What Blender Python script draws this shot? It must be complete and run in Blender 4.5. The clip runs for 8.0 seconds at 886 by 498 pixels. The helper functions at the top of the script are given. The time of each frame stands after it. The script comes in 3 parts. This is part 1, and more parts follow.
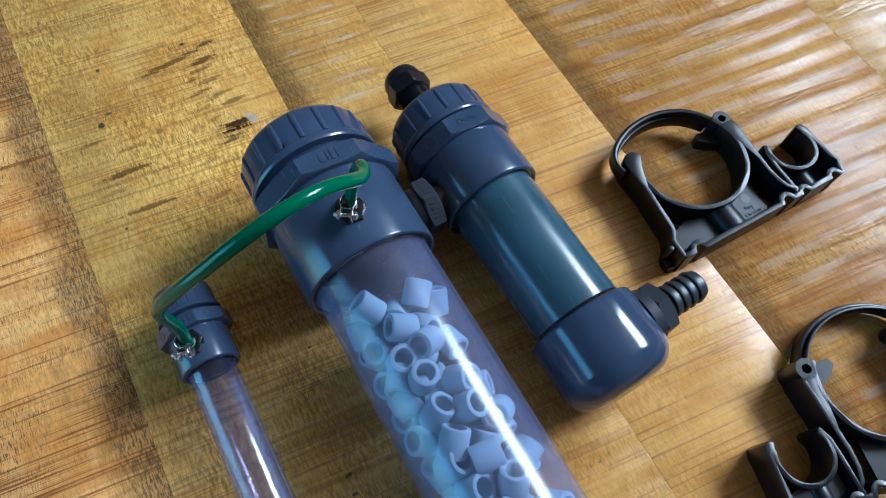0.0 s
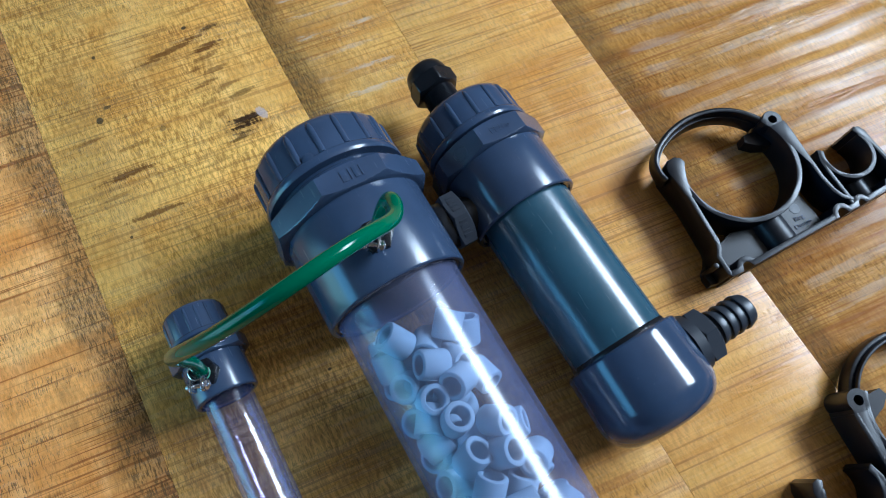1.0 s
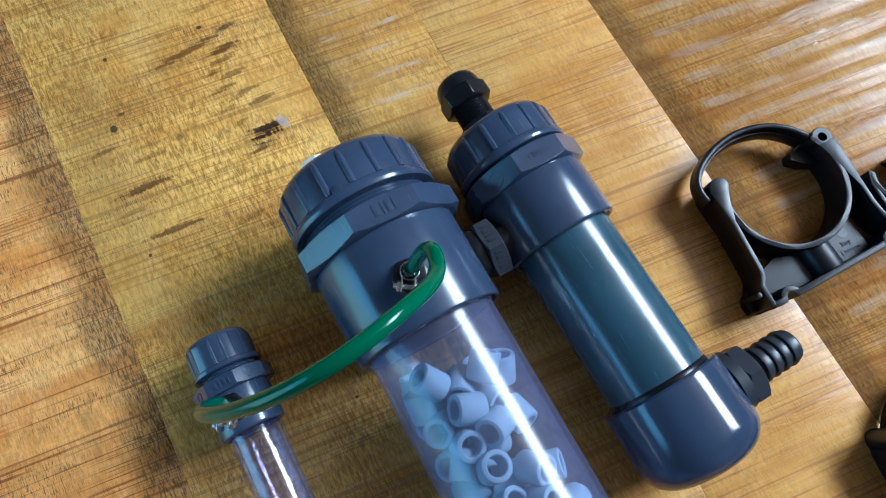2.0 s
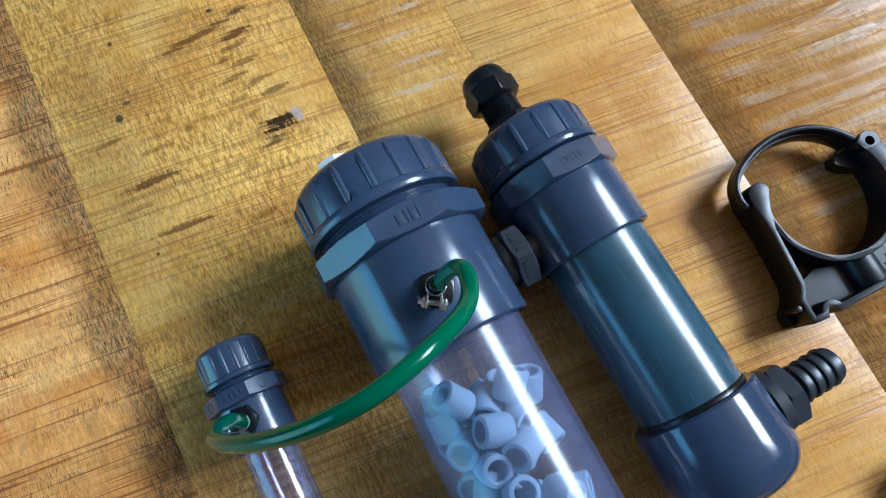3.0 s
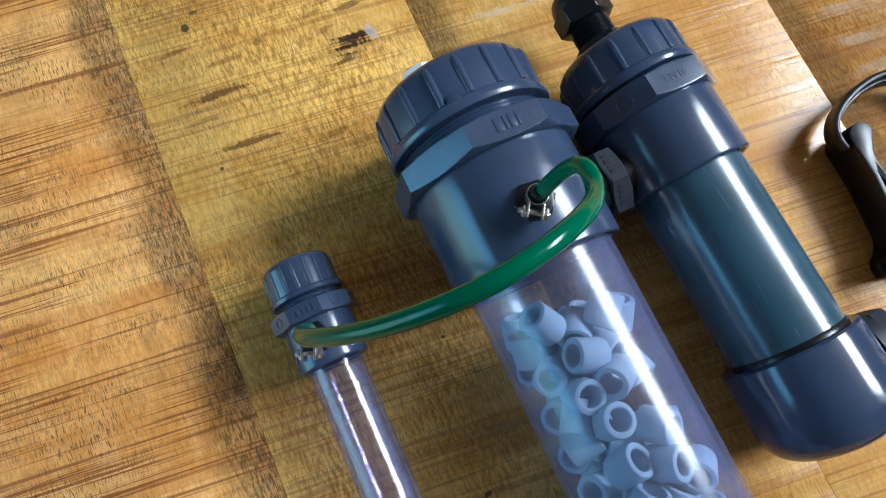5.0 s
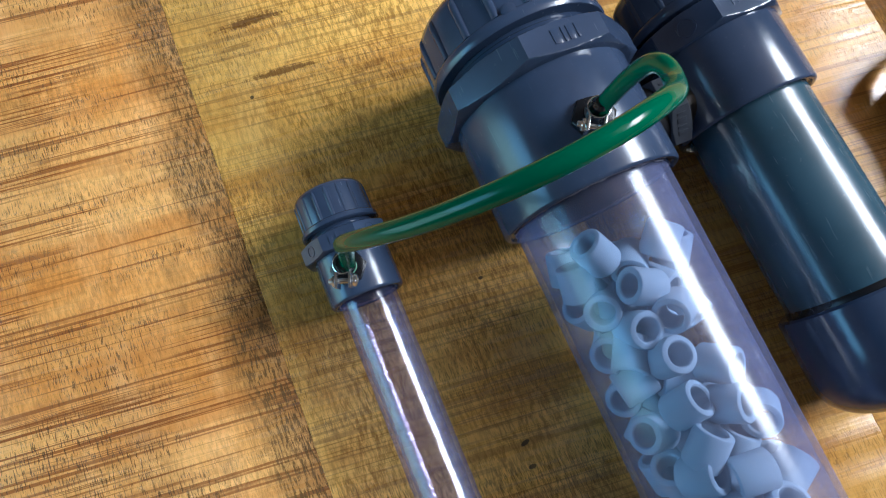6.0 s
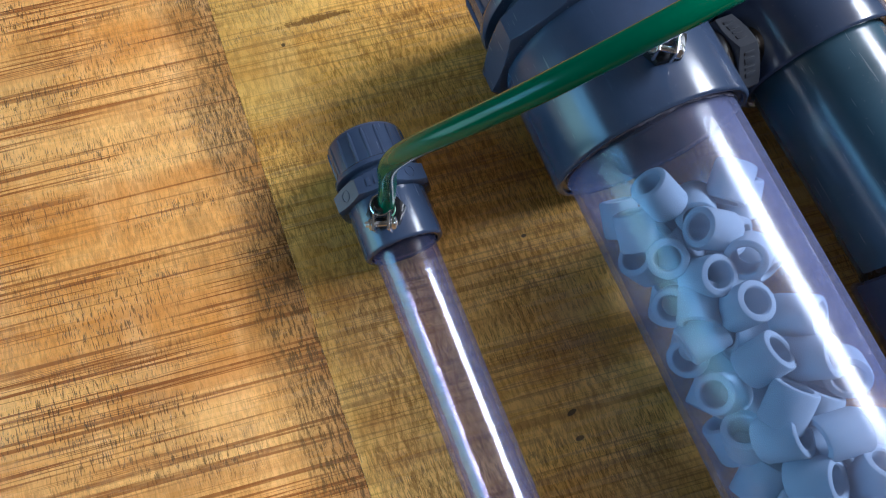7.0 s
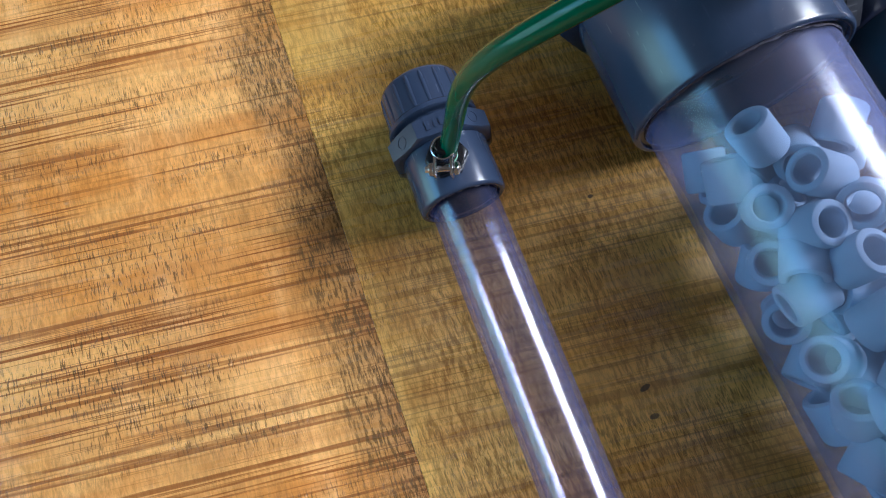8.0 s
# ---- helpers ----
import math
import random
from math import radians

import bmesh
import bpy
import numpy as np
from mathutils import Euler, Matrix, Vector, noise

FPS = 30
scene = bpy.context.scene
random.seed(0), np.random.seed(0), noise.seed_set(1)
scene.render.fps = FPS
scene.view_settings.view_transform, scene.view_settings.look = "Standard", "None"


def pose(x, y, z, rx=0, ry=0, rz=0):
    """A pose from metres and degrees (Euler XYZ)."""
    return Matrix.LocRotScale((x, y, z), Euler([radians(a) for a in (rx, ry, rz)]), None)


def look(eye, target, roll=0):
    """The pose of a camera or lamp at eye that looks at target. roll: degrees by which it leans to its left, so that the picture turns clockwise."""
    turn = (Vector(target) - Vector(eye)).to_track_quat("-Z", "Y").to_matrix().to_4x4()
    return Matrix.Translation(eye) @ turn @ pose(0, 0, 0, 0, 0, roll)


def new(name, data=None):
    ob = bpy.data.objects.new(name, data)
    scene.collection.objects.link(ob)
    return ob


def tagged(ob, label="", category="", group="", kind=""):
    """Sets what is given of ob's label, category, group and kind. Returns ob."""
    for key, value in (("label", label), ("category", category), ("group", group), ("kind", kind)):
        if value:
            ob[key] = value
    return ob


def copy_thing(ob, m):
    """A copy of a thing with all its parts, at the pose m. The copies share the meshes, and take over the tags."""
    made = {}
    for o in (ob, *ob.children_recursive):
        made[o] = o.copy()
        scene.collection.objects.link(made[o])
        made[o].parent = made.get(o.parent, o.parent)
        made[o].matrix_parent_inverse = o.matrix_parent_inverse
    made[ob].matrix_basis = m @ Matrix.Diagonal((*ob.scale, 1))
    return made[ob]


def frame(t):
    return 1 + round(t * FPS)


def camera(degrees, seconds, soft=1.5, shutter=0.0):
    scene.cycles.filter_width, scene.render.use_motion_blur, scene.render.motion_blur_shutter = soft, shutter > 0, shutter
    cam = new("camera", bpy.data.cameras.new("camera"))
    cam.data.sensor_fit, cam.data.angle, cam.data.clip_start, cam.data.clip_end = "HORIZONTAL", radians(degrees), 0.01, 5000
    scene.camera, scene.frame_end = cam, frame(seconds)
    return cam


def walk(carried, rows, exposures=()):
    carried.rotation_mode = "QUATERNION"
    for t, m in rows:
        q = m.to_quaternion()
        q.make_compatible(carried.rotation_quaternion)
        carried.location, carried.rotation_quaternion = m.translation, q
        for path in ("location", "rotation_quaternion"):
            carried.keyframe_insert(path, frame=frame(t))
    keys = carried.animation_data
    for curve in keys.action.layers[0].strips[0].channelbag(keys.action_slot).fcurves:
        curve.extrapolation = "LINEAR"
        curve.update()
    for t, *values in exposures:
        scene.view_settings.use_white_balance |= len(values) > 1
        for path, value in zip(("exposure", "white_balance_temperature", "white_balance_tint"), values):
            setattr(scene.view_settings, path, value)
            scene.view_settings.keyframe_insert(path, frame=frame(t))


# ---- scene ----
# A tabletop still life: x runs along the pipes and planks, y across them, z up from the table top.
cam = camera(68.7, 8.0, soft=1.05)
PATH = [
    (0, 0.00678, 0.00062, 0.35740, 24.678, -0.565, 61.143),
    (0.5, -0.01377, 0.00565, 0.34957, 22.309, -0.653, 61.300),
    (1, -0.04036, 0.00917, 0.34865, 19.884, -0.664, 61.452),
    (1.5, -0.06288, 0.01476, 0.34912, 17.745, -0.531, 61.702),
    (3, -0.10301, 0.01519, 0.33326, 13.805, -0.469, 63.111),
    (3.5, -0.10469, 0.00997, 0.32837, 13.141, -0.398, 63.708),
    (4, -0.10460, 0.00014, 0.32393, 12.705, -0.361, 64.440),
    (4.5, -0.10131, -0.01333, 0.31926, 12.715, -0.466, 65.097),
    (6, -0.07714, -0.05033, 0.28770, 12.766, -0.465, 67.916),
    (6.5, -0.06867, -0.06111, 0.27677, 13.695, -0.415, 68.430),
    (7, -0.05988, -0.07208, 0.26108, 14.908, -0.176, 69.219),
    (7.5, -0.05218, -0.08305, 0.25071, 15.772, 0.093, 69.852),
    (8, -0.05040, -0.09271, 0.23407, 16.481, 0.900, 70.722),
]
walk(cam, [(t, pose(x, y, z, rx, ry, rz)) for t, x, y, z, rx, ry, rz in PATH], [(0.0, 0.05, 4850, 3), (3.5, 0.1, 5000, 4), (6.0, 0.17, 5450, 9), (8.0, 0.26, 5450, 14)])

MM = 0.001

# ---- light: daylight through two windows ----
world = bpy.data.worlds.new("sky")
scene.world = world
world.use_nodes = True
wn = world.node_tree
sky = wn.nodes.new("ShaderNodeTexSky")
sky.sky_type = "NISHITA"
sky.sun_disc = False
sky.sun_elevation, sky.sun_rotation = radians(35), radians(20)
wn.links.new(sky.outputs[0], wn.nodes["Background"].inputs[0])
wn.nodes["Background"].inputs[1].default_value = 0.05


def area(name, m, width, height, watts, colour):
    lamp = bpy.data.lights.new(name, "AREA")
    lamp.shape, lamp.size, lamp.size_y, lamp.energy, lamp.color = "RECTANGLE", width, height, watts, colour
    ob = new(name, lamp)
    ob.matrix_world = m
    return ob


area("window_daylight", look((-0.15, 2.97, 2.25), (-0.15, 0.0, 2.25)), 1.8, 1.1, 240, (1.0, 0.985, 0.95))
area("glazed_door_daylight", look((-0.4, -2.66, 1.21), (-0.4, 0.0, 1.21)), 1.8, 0.88, 20, (0.3, 0.7, 1.0))


# ---- materials ----
class Nodes:
    """Short ways to wire a material."""

    def __init__(self, name):
        self.mat = bpy.data.materials.new(name)
        self.mat.use_nodes = True
        self.tree = self.mat.node_tree
        self.bsdf = self.tree.nodes["Principled BSDF"]

    def put(self, socket, value):
        if isinstance(value, bpy.types.NodeSocket):
            self.tree.links.new(value, socket)
        elif isinstance(value, (tuple, list)) and len(value) == 3 and socket.type == "RGBA":
            socket.default_value = (*value, 1)
        else:
            socket.default_value = value

    def set(self, **values):
        for key, value in values.items():
            self.put(self.bsdf.inputs[key.replace("_", " ")], value)
        return self

    def math(self, op, a, b=0.0, clamp=False):
        n = self.tree.nodes.new("ShaderNodeMath")
        n.operation, n.use_clamp = op, clamp
        self.put(n.inputs[0], a)
        self.put(n.inputs[1], b)
        return n.outputs[0]

    def where(self, kind="object"):
        if kind == "world":
            return self.tree.nodes.new("ShaderNodeNewGeometry").outputs["Position"]
        return self.tree.nodes.new("ShaderNodeTexCoord").outputs["Object"]

    def mapped(self, vector, scale=(1, 1, 1), turn=0.0, shift=(0, 0, 0)):
        first = self.tree.nodes.new("ShaderNodeMapping")
        first.inputs["Rotation"].default_value = (0, 0, radians(turn))
        self.put(first.inputs["Vector"], vector)
        n = self.tree.nodes.new("ShaderNodeMapping")
        n.inputs["Scale"].default_value, n.inputs["Location"].default_value = scale, shift
        self.put(n.inputs["Vector"], first.outputs[0])
        return n.outputs[0]

    def noise(self, vector, scale=1.0, detail=3.0, rough=0.5, warp=0.0):
        n = self.tree.nodes.new("ShaderNodeTexNoise")
        self.put(n.inputs["Vector"], vector)
        n.inputs["Scale"].default_value, n.inputs["Detail"].default_value = scale, detail
        n.inputs["Roughness"].default_value, n.inputs["Distortion"].default_value = rough, warp
        return n.outputs["Fac"]

    def ellipse(self, x, y, half_x, half_y, turn):
        """1 on the rim of a turned ellipse on the table, 0 in its middle."""
        n = self.tree.nodes.new("ShaderNodeMapping")
        n.vector_type = "TEXTURE"
        n.inputs["Location"].default_value, n.inputs["Scale"].default_value = (x, y, 0), (half_x, half_y, 1)
        n.inputs["Rotation"].default_value = (0, 0, radians(turn))
        self.put(n.inputs["Vector"], self.where("world"))
        far = self.tree.nodes.new("ShaderNodeVectorMath")
        far.operation = "LENGTH"
        self.put(far.inputs[0], n.outputs[0])
        return far.outputs["Value"]

    def step(self, value, low, high, a=0.0, b=1.0):
        n = self.tree.nodes.new("ShaderNodeMapRange")
        n.interpolation_type = "SMOOTHSTEP"
        for k, v in zip(("Value", "From Min", "From Max", "To Min", "To Max"), (value, low, high, a, b)):
            self.put(n.inputs[k], v)
        return n.outputs[0]

    def mix(self, fac, a, b, how="MIX"):
        n = self.tree.nodes.new("ShaderNodeMix")
        n.data_type, n.blend_type = "RGBA", how
        self.put(n.inputs[0], fac)
        self.put(n.inputs[6], a)
        self.put(n.inputs[7], b)
        return n.outputs[2]

    def bump(self, height, strength, distance):
        n = self.tree.nodes.new("ShaderNodeBump")
        n.inputs["Strength"].default_value, n.inputs["Distance"].default_value = strength, distance
        self.put(n.inputs["Height"], height)
        return self.set(Normal=n.outputs[0])


def wood(name, light, deep, lines, bands, pores, pale, stain, shift, line_colour=(0.26, 0.08, 0.018), edge=None, spots=(), mottle=0.5, edge_stain=0.9, ripple=None, shine=0.36):
    """Varnished rough-sawn boards: saw lines run across, pores run along."""
    n = Nodes(name)
    p = n.mapped(n.where("world"), shift=shift)
    saw = n.mapped(p, turn=-84.0)  # x now runs along the saw lines
    wavy = n.noise(p, 9, 3)
    base = n.mix(n.step(n.noise(n.mapped(saw, (7, 22, 1)), 1, 4, 0.6), 0.32, 0.68), light, deep)
    base = n.mix(n.step(n.noise(n.mapped(p, (14, 60, 1)), 1, 4), 0.45, 0.75, 0, 0.45), base, (light[0] * 1.15, light[1] * 1.2, light[2] * 1.5))
    speck = n.noise(n.mapped(p, (150, 620, 1), shift=(6, 1, 0)), 1, 5, 0.72, 0.5)
    patchy = n.step(n.noise(p, 15, 3, 0.6), 0.36, 0.62, mottle * 0.4, mottle)
    base = n.mix(patchy, base, n.mix(n.step(speck, 0.38, 0.6), (0.4, 0.3, 0.17), (1.36, 1.34, 1.22)), "MULTIPLY")
    # broad saw bands
    band = n.noise(n.mapped(saw, (4, 75, 1)), 1, 3, 0.55, 0.2)
    base = n.mix(n.step(band, 0.48, 0.62, 0, bands), base, (deep[0] * 0.72, deep[1] * 0.55, deep[2] * 0.4))
    # thin saw lines, in clusters
    fine = n.noise(n.mapped(saw, (7, 780, 1)), 1, 3, 0.65)
    cluster = n.math("MULTIPLY", n.step(n.noise(n.mapped(saw, (9, 45, 1), shift=(3, 7, 0)), 1, 3), 0.4, 0.56), n.step(wavy, 0.25, 0.5))
    line = n.math("MULTIPLY", n.step(fine, 0.52, 0.58), cluster)
    long = n.step(n.noise(n.mapped(saw, (2.5, 300, 1), shift=(5, 9, 0)), 1, 2, 0.5), 0.59, 0.635)
    long = n.math("MULTIPLY", long, n.step(n.noise(n.mapped(saw, (30, 400, 1)), 1, 3), 0.3, 0.5, 0.25, 1))
    line = n.math("MAXIMUM", line, n.math("MULTIPLY", long, 0.85))
    base = n.mix(n.math("MULTIPLY", line, lines), base, line_colour)
    # pale ridges left by the saw
    ridge = n.noise(n.mapped(saw, (3, 62, 1), shift=(1, 4, 0)), 1, 1, 0.4)
    ridge = n.math("MULTIPLY", n.step(ridge, 0.56, 0.64), n.step(n.noise(n.mapped(saw, (60, 300, 1)), 1, 3), 0.36, 0.6))
    base = n.mix(n.math("MULTIPLY", ridge, pale), base, (0.52, 0.43, 0.35))
    # grey-olive spalting
    blot = n.step(n.noise(n.mapped(p, (9, 16, 1), shift=(2, 5, 0)), 1, 5, 0.62, 0.5), 0.47, 0.66)
    if edge:
        sep = n.tree.nodes.new("ShaderNodeSeparateXYZ")
        n.put(sep.inputs[0], n.where("world"))
        far = n.math("ABSOLUTE", n.math("SUBTRACT", sep.outputs[1], edge[0]))
        far = n.math("ADD", far, n.math("MULTIPLY", n.math("SUBTRACT", n.noise(p, 30, 4, 0.65), 0.5), edge[1] * 1.6))
        blot = n.math("MAXIMUM", n.math("MULTIPLY", blot, 0.6 * stain), n.step(far, edge[1], edge[1] * 0.25, 0, edge_stain))
    else:
        blot = n.math("MULTIPLY", blot, stain)
    fleck = n.step(n.noise(n.mapped(p, (160, 900, 1)), 1, 3, 0.7), 0.44, 0.6)
    base = n.mix(n.math("MULTIPLY", blot, n.math("ADD", 0.5, n.math("MULTIPLY", fleck, 0.5))), base, (0.095, 0.056, 0.021))
    # pores
    pore = n.step(n.noise(n.mapped(p, (210, 1500, 1)), 1, 2, 0.6), 0.55, 0.6)
    thick = n.step(n.noise(n.mapped(saw, (12, 38, 1), shift=(8, 2, 0)), 1, 3), 0.42, 0.62, 0.12, 1.0)
    pore = n.math("MULTIPLY", pore, thick)
    base = n.mix(n.math("MULTIPLY", pore, pores), base, (0.06, 0.035, 0.015))
    # burns and stains, each with its own place: x, y, half lengths, turn, strength, colour
    streak = n.noise(n.mapped(saw, (24, 420, 1), shift=(4.2, 1.3, 0)), 1, 4, 0.65, 0.2)
    crumb = n.noise(n.mapped(p, (230, 520, 1), shift=(1, 6, 0)), 1, 4, 0.7, 0.6)
    broken = n.math("ADD", n.math("MULTIPLY", streak, 0.9), n.math("MULTIPLY", crumb, 0.75))
    for cx, cy, hx, hy, turn, strength, colour in spots:
        inside = n.math("SUBTRACT", 1.25, n.ellipse(cx * MM, cy * MM, hx * MM, hy * MM, turn), True)
        if hx > 2.9 and hy > 5:
            mark = n.step(n.math("ADD", n.math("MULTIPLY", inside, 0.55), broken), 1.1, 1.34, 0, strength)
            mark = n.math("MULTIPLY", mark, n.step(inside, 0.0, 0.25))
        else:
            mark = n.step(n.math("ADD", inside, n.math("MULTIPLY", crumb, 0.6)), 0.5, 0.75, 0, strength)
        base = n.mix(mark, base, colour)
    relief = n.math("ADD", n.math("MULTIPLY", fine, 0.5), n.math("MULTIPLY", ridge, 1.2))
    relief = n.math("SUBTRACT", n.math("ADD", relief, n.math("MULTIPLY", n.noise(n.mapped(saw, (6, 90, 1)), 1, 2), 1.6)), n.math("MULTIPLY", pore, 0.5))
    gloss = n.step(n.noise(n.mapped(saw, (20, 200, 1)), 1, 3), 0.3, 0.7, 0.2, 0.34)
    if ripple:
        # chatter of the saw: broad waves, crests pale from scuffs and painted-in window sheen
        pitch, deep_wave, scuff, y0, y1, x1, wide = ripple
        sep = n.tree.nodes.new("ShaderNodeSeparateXYZ")
        n.put(sep.inputs[0], n.where("world"))
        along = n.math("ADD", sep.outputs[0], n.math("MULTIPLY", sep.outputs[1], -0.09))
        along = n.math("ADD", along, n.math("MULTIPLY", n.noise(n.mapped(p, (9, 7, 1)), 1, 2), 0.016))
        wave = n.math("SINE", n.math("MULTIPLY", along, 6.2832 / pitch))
        live = n.step(n.noise(n.mapped(p, (11, 8, 1), shift=(3, 2, 0)), 1, 2), 0.3, 0.55, 0.3, 1)
        relief = n.math("ADD", relief, n.math("MULTIPLY", n.math("MULTIPLY", wave, live), deep_wave))
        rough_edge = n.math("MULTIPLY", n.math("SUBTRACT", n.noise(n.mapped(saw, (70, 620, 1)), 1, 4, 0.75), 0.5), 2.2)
        scuff_sheen = n.step(n.math("ADD", wave, rough_edge), wide, wide * 0.5 + 0.6)
        scuff_sheen = n.math("MULTIPLY", scuff_sheen, n.step(sep.outputs[1], y0, y0 + 0.008))
        scuff_sheen = n.math("MULTIPLY", scuff_sheen, n.step(sep.outputs[1], y1, y1 - 0.008))
        scuff_sheen = n.math("MULTIPLY", scuff_sheen, n.step(n.noise(n.mapped(saw, (22, 60, 1), shift=(6, 3, 0)), 1, 3), 0.34, 0.6))
        scuff_sheen = n.math("MULTIPLY", scuff_sheen, n.step(sep.outputs[0], x1, x1 - 0.02))
        # plank e's share of this pale colour stands for sheen on the waves
        base = n.mix(n.math("MULTIPLY", scuff_sheen, scuff), base, (0.58, 0.48, 0.38))
    n.set(Base_Color=base, Roughness=gloss, Specular_IOR_Level=shine)
    n.bump(relief, 0.5, 0.0006)
    return n.mat


def plastic(name, colour, rough, scratch=0.25, coarse=0.0, shine=0.5):
    n = Nodes(name)
    p = n.where()
    tone = n.noise(p, 28, 4, 0.6)
    scuff = n.step(n.noise(n.mapped(p, (60, 900, 900)), 1, 2, 0.6), 0.66, 0.74)
    col = n.mix(n.step(tone, 0.3, 0.7), tuple(c * 0.9 for c in colour), tuple(c * 1.12 for c in colour))
    col = n.mix(n.math("MULTIPLY", scuff, scratch * 0.35), col, tuple(min(1, c * 2 + 0.03) for c in colour))
    dust = n.step(n.noise(p, 700, 1, 0.5), 0.72, 0.78)
    col = n.mix(n.math("MULTIPLY", dust, scratch * 0.2), col, (0.35, 0.35, 0.35))
    n.set(Specular_IOR_Level=shine, Base_Color=col, Roughness=n.math("ADD", n.step(tone, 0.3, 0.7, rough * 0.8, rough * 1.2), n.math("MULTIPLY", scuff, scratch * 0.4)))
    n.bump(n.math("ADD", n.noise(p, 240 if coarse else 60, 3), n.math("MULTIPLY", scuff, -0.2)), 0.06 + coarse, 0.0004)
    return n.mat


def plain(name, colour, rough, metal=0.0, vary=0.12, scale=60):
    n = Nodes(name)
    t = n.noise(n.where(), scale, 4)
    col = n.mix(t, tuple(c * (1 - vary) for c in colour), tuple(min(1, c * (1 + vary)) for c in colour))
    n.set(Base_Color=col, Roughness=n.step(t, 0.3, 0.7, rough * 0.85, rough * 1.15), Metallic=metal)
    n.bump(t, 0.08, 0.0003)
    return n.mat


def clear(name, colour, haze, rough, gloss_share):
    """Clear rigid pipe wall: lets light straight through, slightly milky, glossy by Fresnel."""
    n = Nodes(name)
    t = n.tree
    through_it, milky, gloss = (t.nodes.new("ShaderNodeBsdf" + k) for k in ("Transparent", "Diffuse", "Glossy"))
    through_it.inputs[0].default_value = (*colour, 1)
    cloud = n.noise(n.where(), 35, 4, 0.6)
    n.put(milky.inputs[0], n.mix(cloud, (0.5, 0.5, 0.78), (0.66, 0.68, 0.92)))
    n.put(gloss.inputs["Roughness"], rough)
    veil, shine = t.nodes.new("ShaderNodeMixShader"), t.nodes.new("ShaderNodeMixShader")
    n.put(veil.inputs[0], n.step(cloud, 0.3, 0.75, haze * 0.7, haze * 1.3))
    t.links.new(through_it.outputs[0], veil.inputs[1])
    t.links.new(milky.outputs[0], veil.inputs[2])
    facing = t.nodes.new("ShaderNodeLayerWeight")
    facing.inputs[0].default_value = 0.5
    n.put(shine.inputs[0], n.math("ADD", gloss_share, n.math("MULTIPLY", n.math("POWER", facing.outputs["Facing"], 4.0), 0.45)))
    t.links.new(veil.outputs[0], shine.inputs[1])
    t.links.new(gloss.outputs[0], shine.inputs[2])
    # soft sheen of the scuffed surface, strongest at a glancing angle
    sheen, rim = t.nodes.new("ShaderNodeBsdfGlossy"), t.nodes.new("ShaderNodeMixShader")
    sheen.inputs["Color"].default_value = (0.26, 0.3, 0.56, 1)
    sheen.inputs["Roughness"].default_value = 0.6
    n.put(rim.inputs[0], n.math("MULTIPLY", n.math("POWER", facing.outputs["Facing"], 2.2), 0.34))
    t.links.new(shine.outputs[0], rim.inputs[1])
    t.links.new(sheen.outputs[0], rim.inputs[2])
    t.links.new(rim.outputs[0], t.nodes["Material Output"].inputs[0])
    return n.mat


def gel(name, colour, rough):
    n = Nodes(name)
    n.set(Base_Color=colour, Roughness=rough, Specular_IOR_Level=0.28)
    return n.mat


def glow(name, low, high, strength):
    """Sunlit greenery seen far off through a door."""
    n = Nodes(name)
    leafy = n.mix(n.step(n.noise(n.where(), 2.2, 4, 0.6), 0.35, 0.65), low, high)
    n.set(Base_Color=(0.02, 0.04, 0.02), Roughness=0.9, Emission_Color=leafy, Emission_Strength=strength)
    return n.mat


HONEY, AMBER = (0.88, 0.5, 0.16), (0.68, 0.29, 0.06)
CHAR, BROWN, SOOT, GUM = (0.03, 0.013, 0.005), (0.11, 0.04, 0.009), (0.05, 0.04, 0.022), (0.5, 0.4, 0.36)
